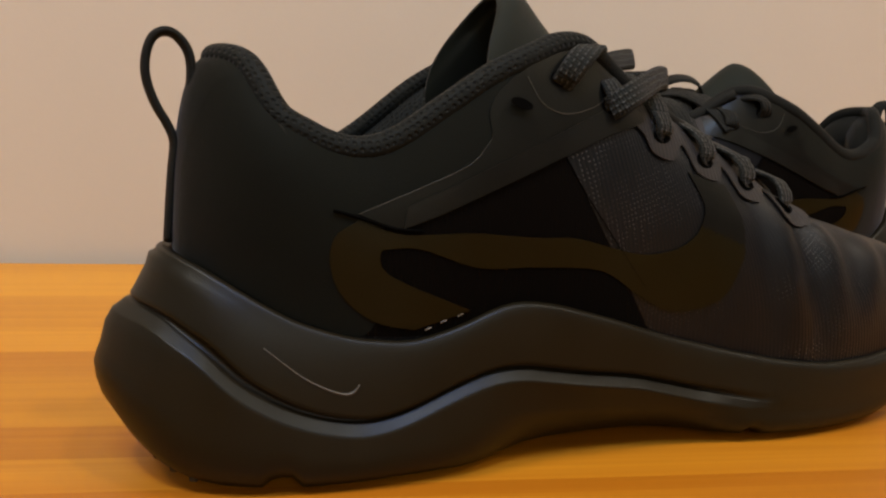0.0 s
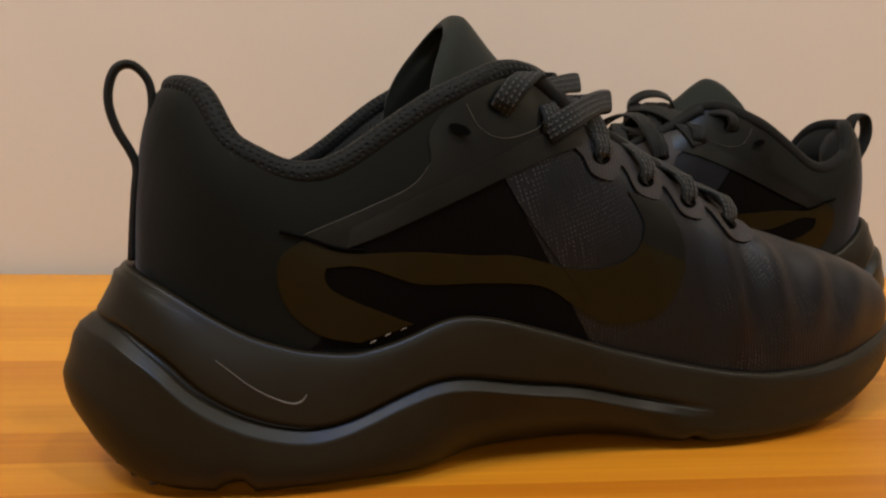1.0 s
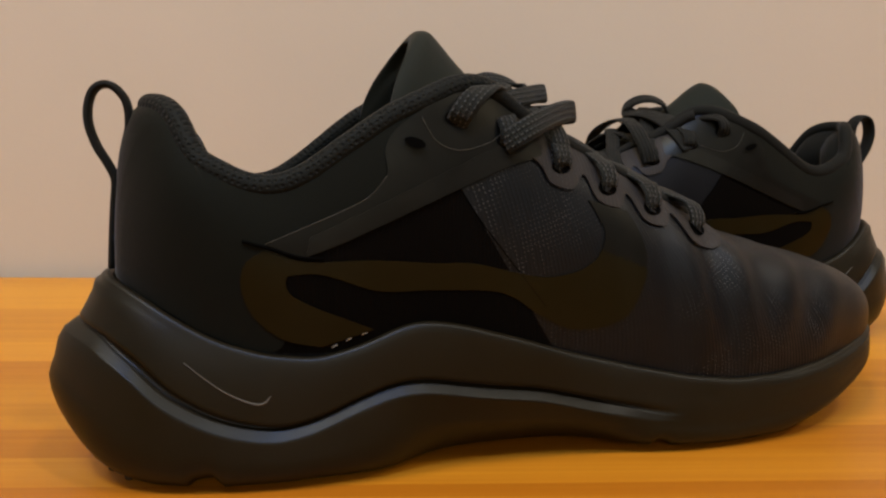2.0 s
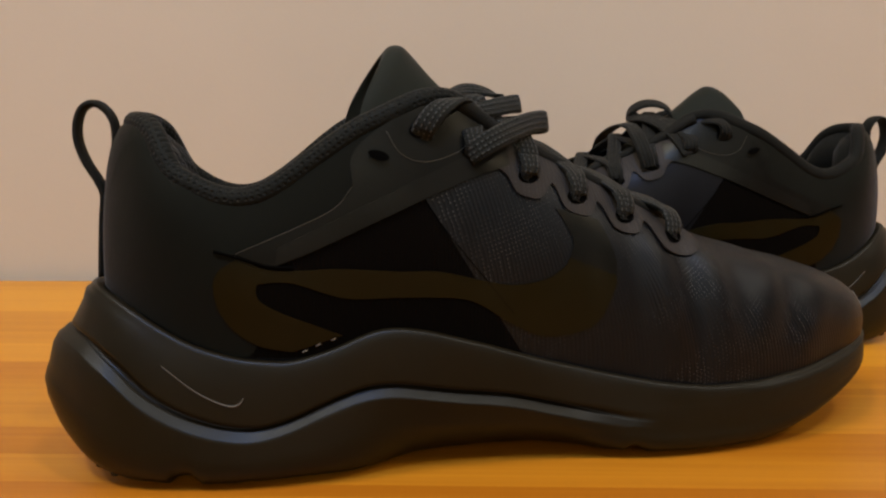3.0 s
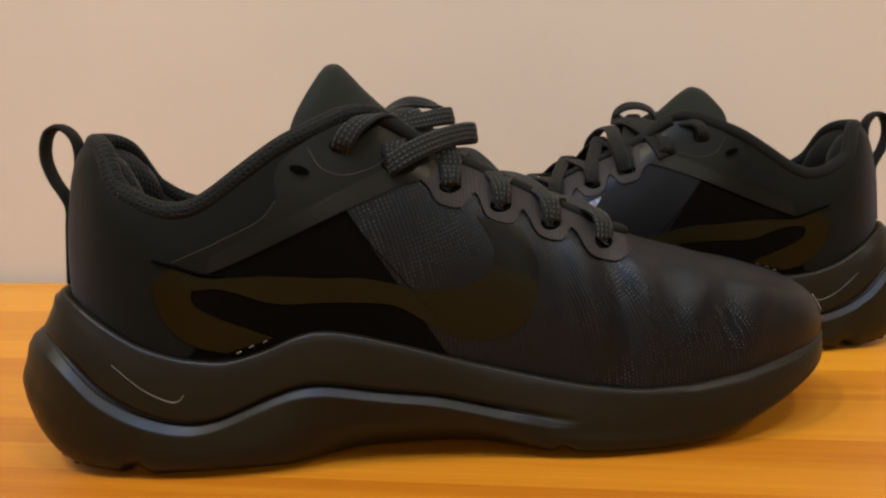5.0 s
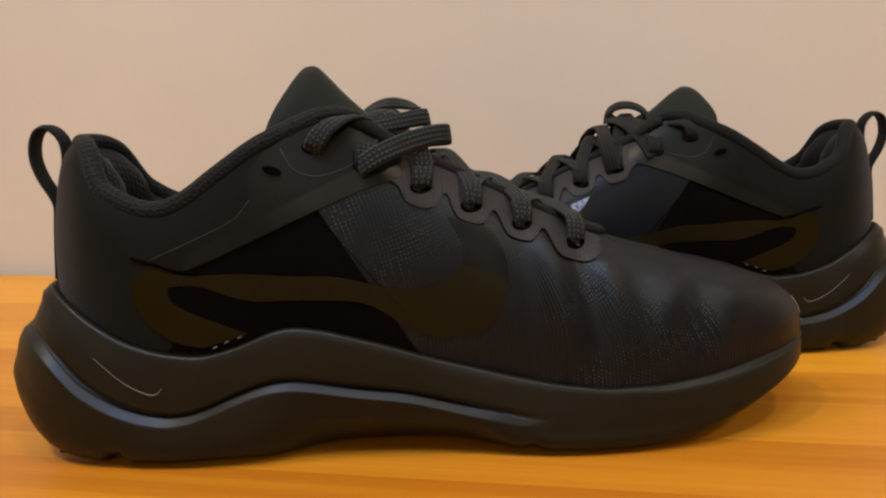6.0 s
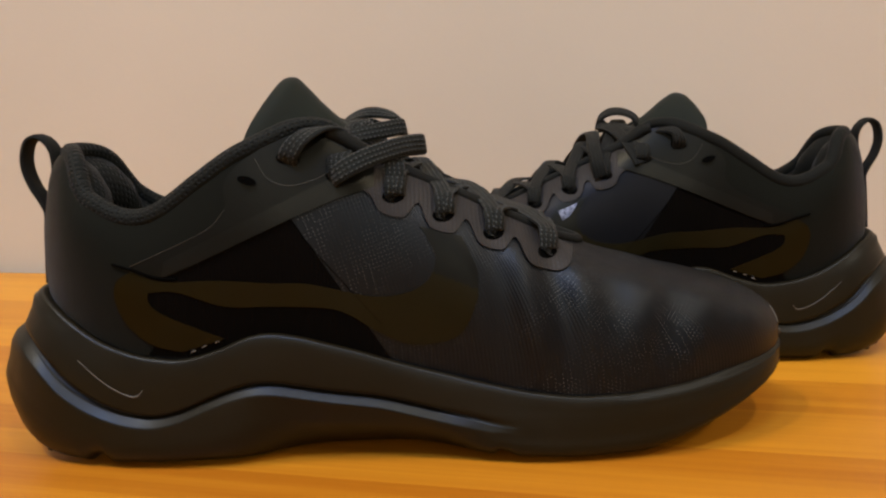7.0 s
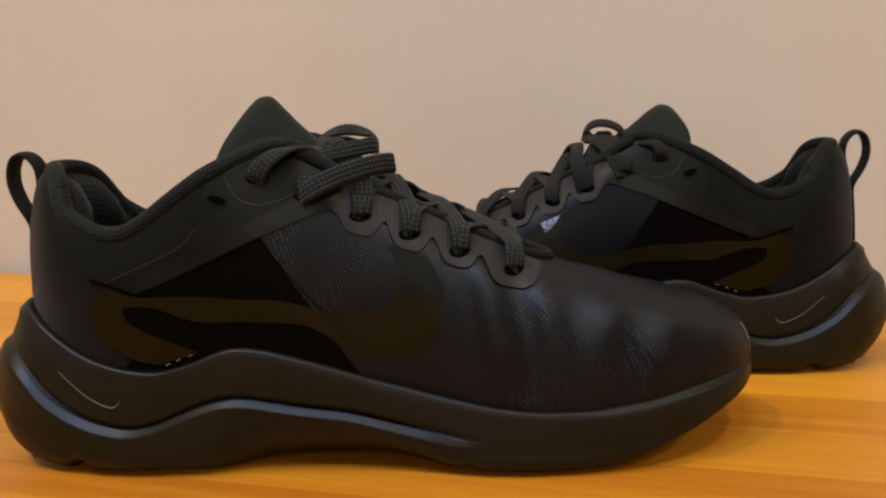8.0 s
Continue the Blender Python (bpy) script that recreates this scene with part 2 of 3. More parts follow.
def spline(points, count, closed=False):
    """Catmull-Rom through the points."""
    p = np.array(points, float)
    n = len(p)
    out = []
    total = n if closed else n - 1
    for k in range(count):
        s = k * total / count if closed else k * total / (count - 1)
        i = min(int(s), total - 1)
        f = s - i
        if closed:
            a, b, c, d = p[(i - 1) % n], p[i % n], p[(i + 1) % n], p[(i + 2) % n]
        else:
            b, c = p[i], p[i + 1]
            a = p[i - 1] if i > 0 else 2 * b - c
            d = p[i + 2] if i + 2 < n else 2 * c - b
        out.append(0.5 * (2 * b + (c - a) * f + (2 * a - 5 * b + 4 * c - d) * f * f + (3 * b - a - 3 * c + d) * f ** 3))
    return np.array(out)


def curve_at(xs, table):
    """Smooth height table: pairs of x and z."""
    tx, tz = np.array(table[0::2], float), np.array(table[1::2], float)
    w = 0.004
    return sum(np.interp(xs + o, tx, tz) for o in np.linspace(-w, w, 7)) / 7


def grid_faces(n, m, close_u=False, close_v=False, base=0):
    faces = []
    for i in range(n if close_u else n - 1):
        for j in range(m if close_v else m - 1):
            a, b = base + i * m + j, base + ((i + 1) % n) * m + j
            c, d = base + ((i + 1) % n) * m + (j + 1) % m, base + i * m + (j + 1) % m
            faces.append((a, b, c, d))
    return faces


def outward(loop):
    """Plan normals of a closed loop that runs from the heel along the outer side (clockwise seen from below)."""
    t = np.roll(loop, -1, 0) - np.roll(loop, 1, 0)
    nrm = np.stack([t[:, 1], -t[:, 0], np.zeros(len(loop))], 1)
    nrm /= np.linalg.norm(nrm, axis=1)[:, None] + 1e-12
    centre = loop.mean(0)
    if ((loop - centre) * nrm).sum() < 0:
        nrm = -nrm
    return nrm


def sweep(path, normals, width, thick, ring=12, flat=3.0):
    """A flat band swept along a path; normals point away from its flat side. Returns verts, faces, uvs."""
    path = np.array(path, float)
    n = len(path)
    tang = np.gradient(path, axis=0)
    tang /= np.linalg.norm(tang, axis=1)[:, None] + 1e-12
    nor = np.array(normals, float)
    if nor.ndim == 1:
        nor = np.tile(nor, (n, 1))
    nor = nor - tang * (nor * tang).sum(1)[:, None]
    nor /= np.linalg.norm(nor, axis=1)[:, None] + 1e-9
    side = np.cross(tang, nor)
    length = np.concatenate([[0], np.cumsum(np.linalg.norm(np.diff(path, axis=0), axis=1))])
    width = np.broadcast_to(np.array(width, float), (n,))
    thick = np.broadcast_to(np.array(thick, float), (n,))
    verts, uvs = [], []
    for i in range(n):
        for k in range(ring):
            a = 2 * math.pi * k / ring
            ca, sa = math.cos(a), math.sin(a)
            x = math.copysign(abs(ca) ** (2 / flat), ca) * width[i] / 2
            y = math.copysign(abs(sa) ** (2 / flat), sa) * thick[i] / 2
            verts.append(path[i] + side[i] * x + nor[i] * y)
            uvs.append((length[i], x))
    faces = grid_faces(n, ring, close_v=True)
    faces.append(tuple(range(ring)))
    faces.append(tuple(reversed(range((n - 1) * ring, n * ring))))
    return verts, faces, uvs


def slab(grid, normals, thick):
    """A thin sheet with edges from a grid of points and its normals."""
    n, m = grid.shape[:2]
    top = (grid + normals * thick).reshape(-1, 3)
    low = grid.reshape(-1, 3)
    o = n * m
    rim = [i * m for i in range(n)] + [(n - 1) * m + j for j in range(1, m)] + [i * m + m - 1 for i in range(n - 2, -1, -1)] + [j for j in range(m - 2, 0, -1)]
    verts = list(top) + list(low) + [top[i] for i in rim] + [low[i] for i in rim]
    faces = grid_faces(n, m)
    faces += [tuple(reversed(f)) for f in grid_faces(n, m, base=o)]
    r = len(rim)
    for a in range(r):
        b = (a + 1) % r
        faces.append((2 * o + b, 2 * o + a, 2 * o + r + a, 2 * o + r + b))
    return verts, faces


# ---------- the room ----------
TABLE_Y = 0.502
wall_north = box_object("wall_north", (-2.2, 0.512, -0.75), (2.6, 0.632, 2.3), PLASTER)
wall_south = box_object("wall_south", (-2.2, -2.72, -0.75), (2.6, -2.6, 2.3), PLASTER)
wall_west = box_object("wall_west", (-2.32, -2.72, -0.75), (-2.2, 0.632, 2.3), PLASTER)
wall_east = box_object("wall_east", (2.6, -2.72, -0.75), (2.72, 0.632, 2.3), PLASTER)
ceiling = box_object("ceiling", (-2.32, -2.72, 2.3), (2.72, 0.632, 2.4), WHITE)
floor = box_object("floor", (-2.32, -2.72, -0.85), (2.72, 0.632, -0.75), FLOORWOOD)
for ob, text in ((wall_north, "plain beige plastered wall behind the table"), (wall_south, "plain beige plastered wall"), (wall_west, "plain beige plastered wall"),
                 (wall_east, "plain beige plastered wall"), (ceiling, "plain white painted ceiling"), (floor, "brown wooden floor under the table")):
    tagged(ob, text, ob.name.split("_")[0], kind="structure")

# ---------- the table ----------
table = tagged(new("table"), "varnished orange pine table top of glued strips", "table")
table.location = (0, 0, -0.03)
strip_y = -0.16
rng = random.Random(4)
while strip_y < TABLE_Y - 0.004:
    wide = min(rng.uniform(0.018, 0.042), TABLE_Y - strip_y)
    if TABLE_Y - strip_y - wide < 0.015:
        wide = TABLE_Y - strip_y
    o = box_object("plank", (-0.95, strip_y, 0.0), (1.25, strip_y + wide - 0.00003, 0.03), PINE, table)
    strip_y += wide
for lx in (-0.9, 1.15):
    for ly in (-0.12, 0.42):
        box_object("leg", (lx, ly, -0.72), (lx + 0.06, ly + 0.06, -0.001), PINE, table, 0.003)


# ---------- the shoes ----------
def mirrored(half, back, toe):
    """A closed control loop from the back along the outer side (y < 0) to the toe and home along the inner side."""
    return [back] + half + [toe] + [(p[0], -p[1], *p[2:]) for p in reversed(half)]


def shoe(place, side, tall=1.0, plain=False):
    """A low black running shoe, heel at x = 0, toe at x = 0.297, outer side at y < 0 (side = 1) or y > 0 (side = -1)."""
    thing = new("running_shoe")
    thing.matrix_world = place

    def add(name, verts, faces, mat, parent=None, label="", uvs=None, smooth=True):
        v = np.array(verts, float)
        v[:, 1] *= side
        v[:, 2] *= tall
        f = [tuple(reversed(q)) for q in faces] if side < 0 else faces
        return mesh_object(name, v, f, mat, parent or thing, label, uvs, smooth)

    N = 330
    # outlines: widest line of the lower sole, and the top edge of the midsole
    low = mirrored([(0.0105, -0.0185), (0.029, -0.0315), (0.068, -0.0385), (0.12, -0.040), (0.143, -0.040), (0.166, -0.041), (0.206, -0.0445),
                    (0.245, -0.041), (0.2752, -0.0308), (0.2915, -0.0168)], (0.0021, 0.0), (0.2990, 0.003))
    top = mirrored([(0.0225, -0.014), (0.040, -0.0275), (0.074, -0.036), (0.12, -0.0385), (0.143, -0.0385), (0.166, -0.039), (0.205, -0.0438),
                    (0.243, -0.0406), (0.2728, -0.0303), (0.2912, -0.0168)], (0.018, 0.0), (0.2990, 0.003))
    low3 = np.column_stack([spline(low, N, True), np.zeros(N)])
    top3 = np.column_stack([spline(top, N, True), np.zeros(N)])
    lx, tx = low3[:, 0], top3[:, 0]
    out_low, out_top = outward(low3), outward(top3)
    zb = curve_at(lx, (0.002, .0200, .006, .0150, .011, .0092, .019, .0040, .030, .0009, .05, 0, .082, .001, .098, .0010, .115, .0012, .130, .0013, .148, .0013, .165, .0012, .185, .0010, .197, .0006, .21, 0, .238, .0005, .253, .0048, .270, .0115, .285, .0185, .297, .0235))
    for gap, wide in ((.0455, .0042), (.1870, .0030)):
        zb += .7 * wide * np.clip(2.2 - 2 * np.abs(lx - gap) / wide, 0, 1)
    zg = curve_at(lx, (0, .047, .012, .0455, .026, .0382, .034, .0302, .045, .0236, .055, .0200, .066, .0183, .076, .0205, .09, .0265, .1, .0298, .109, .0302, .128, .0268, .146, .0242, .165, .0192, .187, .0138, .22, .013, .26, .017, .285, .0238, .297, .0268))
    zt = curve_at(tx, (.018, .0605, .028, .0563, .04, .0492, .05, .0438, .063, .0399, .078, .0385, .091, .042, .101, .0465, .108, .048, .119, .0465, .138, .041, .156, .035, .175, .030, .194, .026, .213, .0235, .232, .0235, .253, .0255, .271, .0285, .293, .031))
    gd = np.interp(lx, [0.165, 0.192], [1.0, 0.0])
    rings = []

    def ring(blend, inset, z):
        p = low3 * (1 - blend) + top3 * blend
        nrm = out_low * (1 - blend) + out_top * blend
        q = p - nrm * np.reshape(inset, (-1, 1))
        q[:, 2] = z
        rings.append(q)

    h = zg - zb
    lip = np.minimum(.0040, .24 * h)
    hb = np.clip((.036 - lx) / .032, 0, 1)
    hb = hb * hb * (3 - 2 * hb)
    k, hk = gd[:, None], hb[:, None]
    thin = np.clip((zt - zg) / .011, .2, 1) * (1 - gd)
    waist = np.exp(-((lx - .140) / .035) ** 4)
    tuck = 1 - hb
    ring(0, .0095 + .0035 * tuck + .0125 * waist, zb + .0008)
    ring(0, .0050 + .0038 * tuck + .0125 * waist, zb)
    ring(0, .0030 + .0028 * tuck + .0120 * waist, zb + .04 * h)
    ring(0, .0015 + .0014 * tuck + .0108 * waist, zb + .13 * h)
    ring(0, .0005 + .0005 * tuck + .0086 * waist, zb + .26 * h)
    ring(0, .0001 + .0001 * tuck + .0060 * waist, zb + .40 * h)
    ring(0, .0001 + .0042 * waist + .0008 * hb, zb + .50 * h)
    ring(0, .0001 + .0029 * waist + .0017 * hb, zb + .58 * h)
    ring(0, .0002 + .0016 * waist + .0030 * hb, zg - 1.55 * lip)
    ring(0, .0002 + .0004 * waist + .0042 * hb, zg - 1.02 * lip)
    ring(0, .0002 + .0001 * gd + .0045 * hb, zg - .84 * lip)
    ring(0, .0002 + .0002 * gd + .0046 * hb, zg - .77 * lip)
    ring(0, .0002 + .0005 * gd + .0048 * hb, zg - .70 * lip)
    ring(0, .0002 + .0024 * gd + .0054 * hb, zg - .20 * lip)
    ring(0, .0002 + .0028 * gd + .0056 * hb, zg - .12 * lip)
    ring(0, .0002 + .0034 * gd + .0057 * hb, zg - .10 * lip)
    ring(.06 + .09 * k + .24 * hk, .0002 + .0036 * gd, zg + .0001 * gd + .0011 * thin)
    ring(.10 + .12 * k + .24 * hk, .0002 + .0024 * gd, zg + .0003 * gd + .0018 * thin)
    ring(.14 + .09 * k + .26 * hk, .0002 + .0016 * gd, zg + .0005 * gd + .0024 * thin)
    ring(.20 + .05 * k + .28 * hk, .0002 + .0010 * gd, zg + .0009 * gd + .0032 * thin)
    ring(.30 - .02 * k + .32 * hk, .0002 + .0007 * gd, zg + .0022 * gd + .0046 * thin)
    ring(.62 + .18 * hk, .0003 + .0003 * gd, zg + .58 * (zt - zg))
    ring(.90, .0000, zg + .82 * (zt - zg))
    ring(1.0, .0001, zt - .0016)
    ring(1.0, .0003, zt - .0008)
    ring(1.0, .0010, zt - .0002)
    ring(1.0, .0020, zt)
    ring(1.0, .0040, zt - .0012)
    ring(1.0, .0060, zt - .0080)
    m = len(rings)
    P = np.stack(rings, 1)
    faces = [tuple(reversed(f)) for f in grid_faces(N, m, close_u=True)]
    faces.append(tuple(i * m for i in range(N)))
    add("midsole", P.reshape(-1, 3), faces, FOAM, label="matt black sculpted foam midsole")

    # outsole: low rubber pads with gaps between them
    for a, b in ((0.016, 0.041), (0.0475, 0.098), (0.178, 0.1865), (0.190, 0.262), (0.265, 0.276)):
        xs = np.linspace(a, b, 14)
        wl = np.interp(xs, [0.01, .03, .07, .12, .166, .206, .245, .275, .29], [.015, .030, .0375, .038, .039, .043, .039, .029, .012]) - .0105
        zz = np.interp(xs, [.008, .02, .034, .05, .09, .12, .146, .165, .19, .21, .24, .255, .272, .287], [.014, .006, .0012, 0, .001, .0012, .0012, .0012, .001, 0, .0005, .004, .010, .018])
        g = np.array([[(x, y * w, z + .0006 + max(0, abs(y) - 0.8) * .004) for y in np.linspace(-1, 1, 11)] for x, w, z in zip(xs, wl, zz)])
        g[:, :, 2] += .0014
        down = np.zeros_like(g)
        down[:, :, 2] = -1
        v, f = slab(g, down, .0017)
        add("outsole", v, [tuple(reversed(q)) for q in f], RUBBER, label="black rubber outsole pad", smooth=False)

    # tread lugs round the heel
    for s in [*range(-26, -9, 4), *range(10, 27, 4)]:
        c = low3[s % N] - out_low[s % N] * (.0058 + .0018 * tuck[s % N])
        z = float(zb[s % N])
        t1 = np.array([-out_low[s % N][1], out_low[s % N][0], 0])
        ring8 = [(1, .6), (.6, 1), (-.6, 1), (-1, .6), (-1, -.6), (-.6, -1), (.6, -1), (1, -.6)]
        v = [c + t1 * a * .0012 * w + out_low[s % N] * b * .0018 * w + np.array([0, 0, z + dz]) for dz, w in ((.0020, 1.0), (.0005, 1.0), (.0000, .8)) for a, b in ring8]
        f = [(q + k8, q + (k8 + 1) % 8, q + 8 + (k8 + 1) % 8, q + 8 + k8) for q in (0, 8) for k8 in range(8)] + [tuple(range(16, 24))]
        if min(p[2] for p in v) > 0:
            add("tread_lug", v, f, RUBBER, label="small rubber tread lug", smooth=False)

    # upper: a skin between the midsole's top edge and the opening
    foot = top3 - out_top * np.interp(tx, [.018, .045, .2, .28], [.0044, .0030, .0030, .0012])[:, None]
    foot[:, 2] = zt - .001
    opening = mirrored([(.0375, -.0145, .1072), (.0470, -.0265, .0918), (.070, -.0320, .0846), (.103, -.0335, .1066), (.1265, -.0285, .1150), (.148, -.0230, .1035),
                        (.181, -.0185, .0880), (.206, -.0135, .0755), (.216, -.0075, .0715), (.2195, -.0035, .0705)], (.0308, 0.0, .1096), (.2205, 0.0, .0700))
    rim = spline(opening, N, True)
    rim[:, 2] -= np.interp(rim[:, 0], [.11, .135], [.0012, 0])
    sides = np.clip((.115 - rim[:, 0]) / .03, 0, 1) * np.clip((rim[:, 0] - .032) / .02, 0, 1)
    rim[:, 2] += sides * (.0009 - .055 * rim[:, 1])
    out_rim = outward(rim)
    pull = mirrored([(.006, -.005, .001, .45), (.006, -.010, .002, .45), (.005, -.016, .0030, .45), (.005, -.018, .0035, .45), (.008, -.018, .003, .45), (.013, -.011, .0025, .5),
                     (.015, -.010, .002, .55), (.019, -.009, .0015, .6), (.027, -.0115, .0025, .64), (.034, -.0140, .0042, .61)], (.006, -.004, .0, .45), (.038, -.0140, .0050, .61))
    pull = np.array([(a, abs(b), c, d) for a, b, c, d in pull])
    pull = spline(pull, N, True)
    V = 26
    vs = np.linspace(0, 1, V)
    p0, p3 = foot, rim
    rise = (p3[:, 2] - p0[:, 2])[:, None]
    up = np.array([[0, 0, 1.0]])
    p1 = p0 + out_top * pull[:, 2:3] + up * rise * pull[:, 3:4]
    mixdir = out_rim * .5 + out_top * .5
    p2 = p3 + mixdir * pull[:, 0:1] - up * pull[:, 1:2]
    U = np.stack([p0 * (1 - v) ** 3 + 3 * p1 * v * (1 - v) ** 2 + 3 * p2 * v * v * (1 - v) + p3 * v ** 3 for v in vs], 1)
    # soft creases over the toes
    cx = U[:, :, 0]
    fold = (np.exp(-((cx - .205) / .020) ** 2) * .0024 * np.sin(cx * 310 + U[:, :, 2] * 60) + np.exp(-((cx - .245) / .02) ** 2) * .0014 * np.sin(cx * 240 - U[:, :, 2] * 90))
    U += out_top[:, None, :] * (fold * np.sin(np.pi * vs)[None, :])[:, :, None]
    ufaces = [tuple(reversed(f)) for f in grid_faces(N, V, close_u=True)]
    skin_v = U.reshape(-1, 3)
    arc = np.concatenate([[0], np.cumsum(np.linalg.norm(np.diff(top3[:, :2], axis=0), axis=1))])
    hgt = np.concatenate([np.zeros((N, 1)), np.cumsum(np.linalg.norm(np.diff(U, axis=1), axis=2), axis=1)], 1)
    uv = [(arc[i], hgt[i, j]) for i in range(N) for j in range(V)]
    add("upper", skin_v, ufaces, FARKNIT if plain else KNIT, label="black ribbed engineered mesh upper", uvs=uv)
    tree = BVHTree.FromPolygons([tuple(v) for v in skin_v], ufaces)

    def on_side(x, z, lift=0.0):
        """The point of the outer side at x and z, and the way out of it."""
        hit, nrm, _, _ = tree.ray_cast(Vector((x, -.2, z)), Vector((0, 1, 0)))
        if hit is None:
            hit, nrm, _, _ = tree.find_nearest(Vector((x, -.03, z)))
        nrm = Vector(nrm)
        if nrm.y > 0:
            nrm = -nrm
        return np.array(hit + nrm * lift), np.array(nrm)

    def patch(name, upper_line, lower_line, mat, thick, label, n=56, k=12, lift=0.0):
        a, b = spline(upper_line, n) / 1000, spline(lower_line, n) / 1000
        g, nn = np.zeros((n, k, 3)), np.zeros((n, k, 3))
        for i in range(n):
            for j in range(k):
                f = j / (k - 1)
                x, z = a[i] * (1 - f) + b[i] * f
                g[i, j], nn[i, j] = on_side(x, z, lift)
        v, f = slab(g, nn, thick)
        return add(name, v, f, mat, label=label)

    def line(name, pts, mat, width, label, n=40, lift=.0004, parent=None):
        p = [on_side(x, z, lift) for x, z in spline(pts, n) / 1000]
        v, f, uv = sweep([q[0] for q in p], [q[1] for q in p], width, width * .8, 6, 2.0)
        return add(name, v, f, mat, parent, label, uv)

    # panels of the outer side
    patch("heel_panel", [(24, 66), (25, 80), (28, 92), (34, 103), (42, 101), (50, 92), (70, 86.4), (86, 95.0), (98, 103.0), (107, 108.3)],
          [(24, 60.0), (31, 55.6), (41, 49.6), (50, 44.7), (66, 40.2), (70, 50), (68, 62), (72, 71), (88, 78), (107, 90)], NUBUCK, .0003, "smooth black microsuede heel panel")
    patch("side_panel", [(60, 70), (75, 68), (86, 72.5), (97, 77.5), (108, 82), (119, 86.5)], [(66, 40), (84, 40), (100, 45), (114, 46), (130, 42), (150, 37)], DARKKNIT, .0002, "fine black knit side panel")
    patch("quarter_overlay", [(64, 71.5), (79, 77.8), (92, 84), (97.5, 90), (97.5, 98), (103, 104.8), (116, 112.2), (127, 113.2), (137, 107.6), (145, 102.8)],
          [(74, 67.5), (84, 71), (94, 75.5), (103, 79.5), (111, 83), (119, 86.3), (127, 89.3), (134, 92), (140, 94), (146, 95)], FILM, .0004, "smooth charcoal film overlay at the laces", lift=.0003)
    patch("overlay_band", [(76, 73.2), (92, 80.6), (108, 88.0), (124, 95.2), (136, 100.0), (146, 103.0)], [(75, 67.9), (91, 74.2), (106, 80.8), (121, 87.2), (134, 92.1), (146, 95.2)], BAND, .00015, "slightly glossier film band, its sheen put into a lighter colour", n=60, k=10, lift=.0008)
    patch("swash", [(64, 70), (75, 66.5), (93, 66.5), (111, 65), (123, 64.5), (137, 61), (147, 59.2), (157, 60.5), (163, 64), (165, 67)],
          [(68, 62.5), (79, 62.8), (95, 57.5), (111, 57), (128, 56), (136, 53.5), (146, 47), (158, 42), (173, 45), (179.5, 57), (180, 61)], SWASH, .0002, "glossy curved stripe, coloured brown for the table's reflection", lift=.0003, n=80)
    patch("swash_hook", [(64, 70), (58.5, 66), (57.5, 59), (61, 50.5), (69, 44), (79, 41.5)], [(73, 65), (69.5, 62), (70.5, 57.5), (77, 53.5), (85, 50), (94, 46)], SWASH, .0002, "glossy end of the curved stripe, coloured brown for the table's reflection", lift=.00035)
    patch("stripe_tip", [(165, 66.5), (166.2, 72), (164, 77), (161, 82)], [(180, 60.5), (180, 66), (178, 72), (175, 78)], FILM, .0002, "smooth charcoal end of the curved stripe", n=24, lift=.0003)
    scallop = [(139, 97), (145, 92.5), (148.3, 87.2), (155.5, 85.2), (159.6, 88.8), (161.6, 88.2), (164.6, 81.6), (172.0, 79.2), (176.0, 82.6), (178.0, 81.4), (181.3, 75.0), (188.6, 72.8), (192.6, 75.9), (194.6, 74.6), (198.0, 68.0), (206, 64.8), (211.0, 65.8), (214.0, 69.2)]
    ridge = [(x + 1.5, float(np.interp(x, [137, 147, 154, 162, 170, 178, 186, 194, 202, 209, 213], [105, 102.5, 99.3, 95.5, 91.7, 87.7, 83.7, 79.9, 76.1, 72.6, 70.5]))) for x, z in scallop]
    patch("eyestay", ridge, scallop, EYESTAY, .0003, "grey scalloped film eyestay", n=18 * 9 + 1, lift=.0006)
    # a glint on the stripe's film, added as a silver patch
    if plain:
        patch("reflective_tab", [(165.5, 79.0), (170, 77), (175, 75)], [(165.7, 78.4), (169, 73.5), (172.5, 70.5)], FILM_GLINT, .0003, "silver-blue patch standing for a glint on the film", n=16, k=8, lift=.0007)
    line("film_edge", [(108, 106), (112, 99.5), (119, 97), (128, 99), (133, 102)], EDGE, .00016, "pale film edge", lift=.0009)
    if not plain:
        line("film_edge", [(64, 71.5), (80, 78.2), (92, 84), (97.5, 90)], EDGE, .00016, "pale film edge", lift=.0008)
    line("slit", [(58, 72.4), (65, 70.4), (73, 67.9), (80, 67.3)], HOLE, .0008, "dark slit under the tip of the overlay", lift=.0008)
    line("seam", [(119, 86), (125, 77), (133, 67), (147, 50)], HOLE, .0003, "black seam", lift=.0004)

    # the suede runs round the back of the heel
    wrap = [i % N for i in range(-26, 27)]
    g = U[wrap]
    gn = np.cross(np.gradient(g, axis=1), np.gradient(g, axis=0))
    gn /= np.linalg.norm(gn, axis=2)[:, :, None] + 1e-12
    if (gn[:, V // 2] * out_top[wrap]).sum() < 0:
        gn = -gn
    v, f = slab(g, gn, .00016)
    add("heel_wrap", v, f, NUBUCK, label="smooth black microsuede round the heel")

    # hole without a lace: a flat black disc gives the shade inside it
    p, nn = on_side(.1055, .0985, .0021)
    e = [p + (np.array((math.cos(a) * .0030, 0, math.sin(a) * .0014 - math.cos(a) * .0007))) for a in np.linspace(0, 2 * math.pi, 20, endpoint=False)]
    e = [on_side(q[0], q[2], .0021)[0] for q in e]
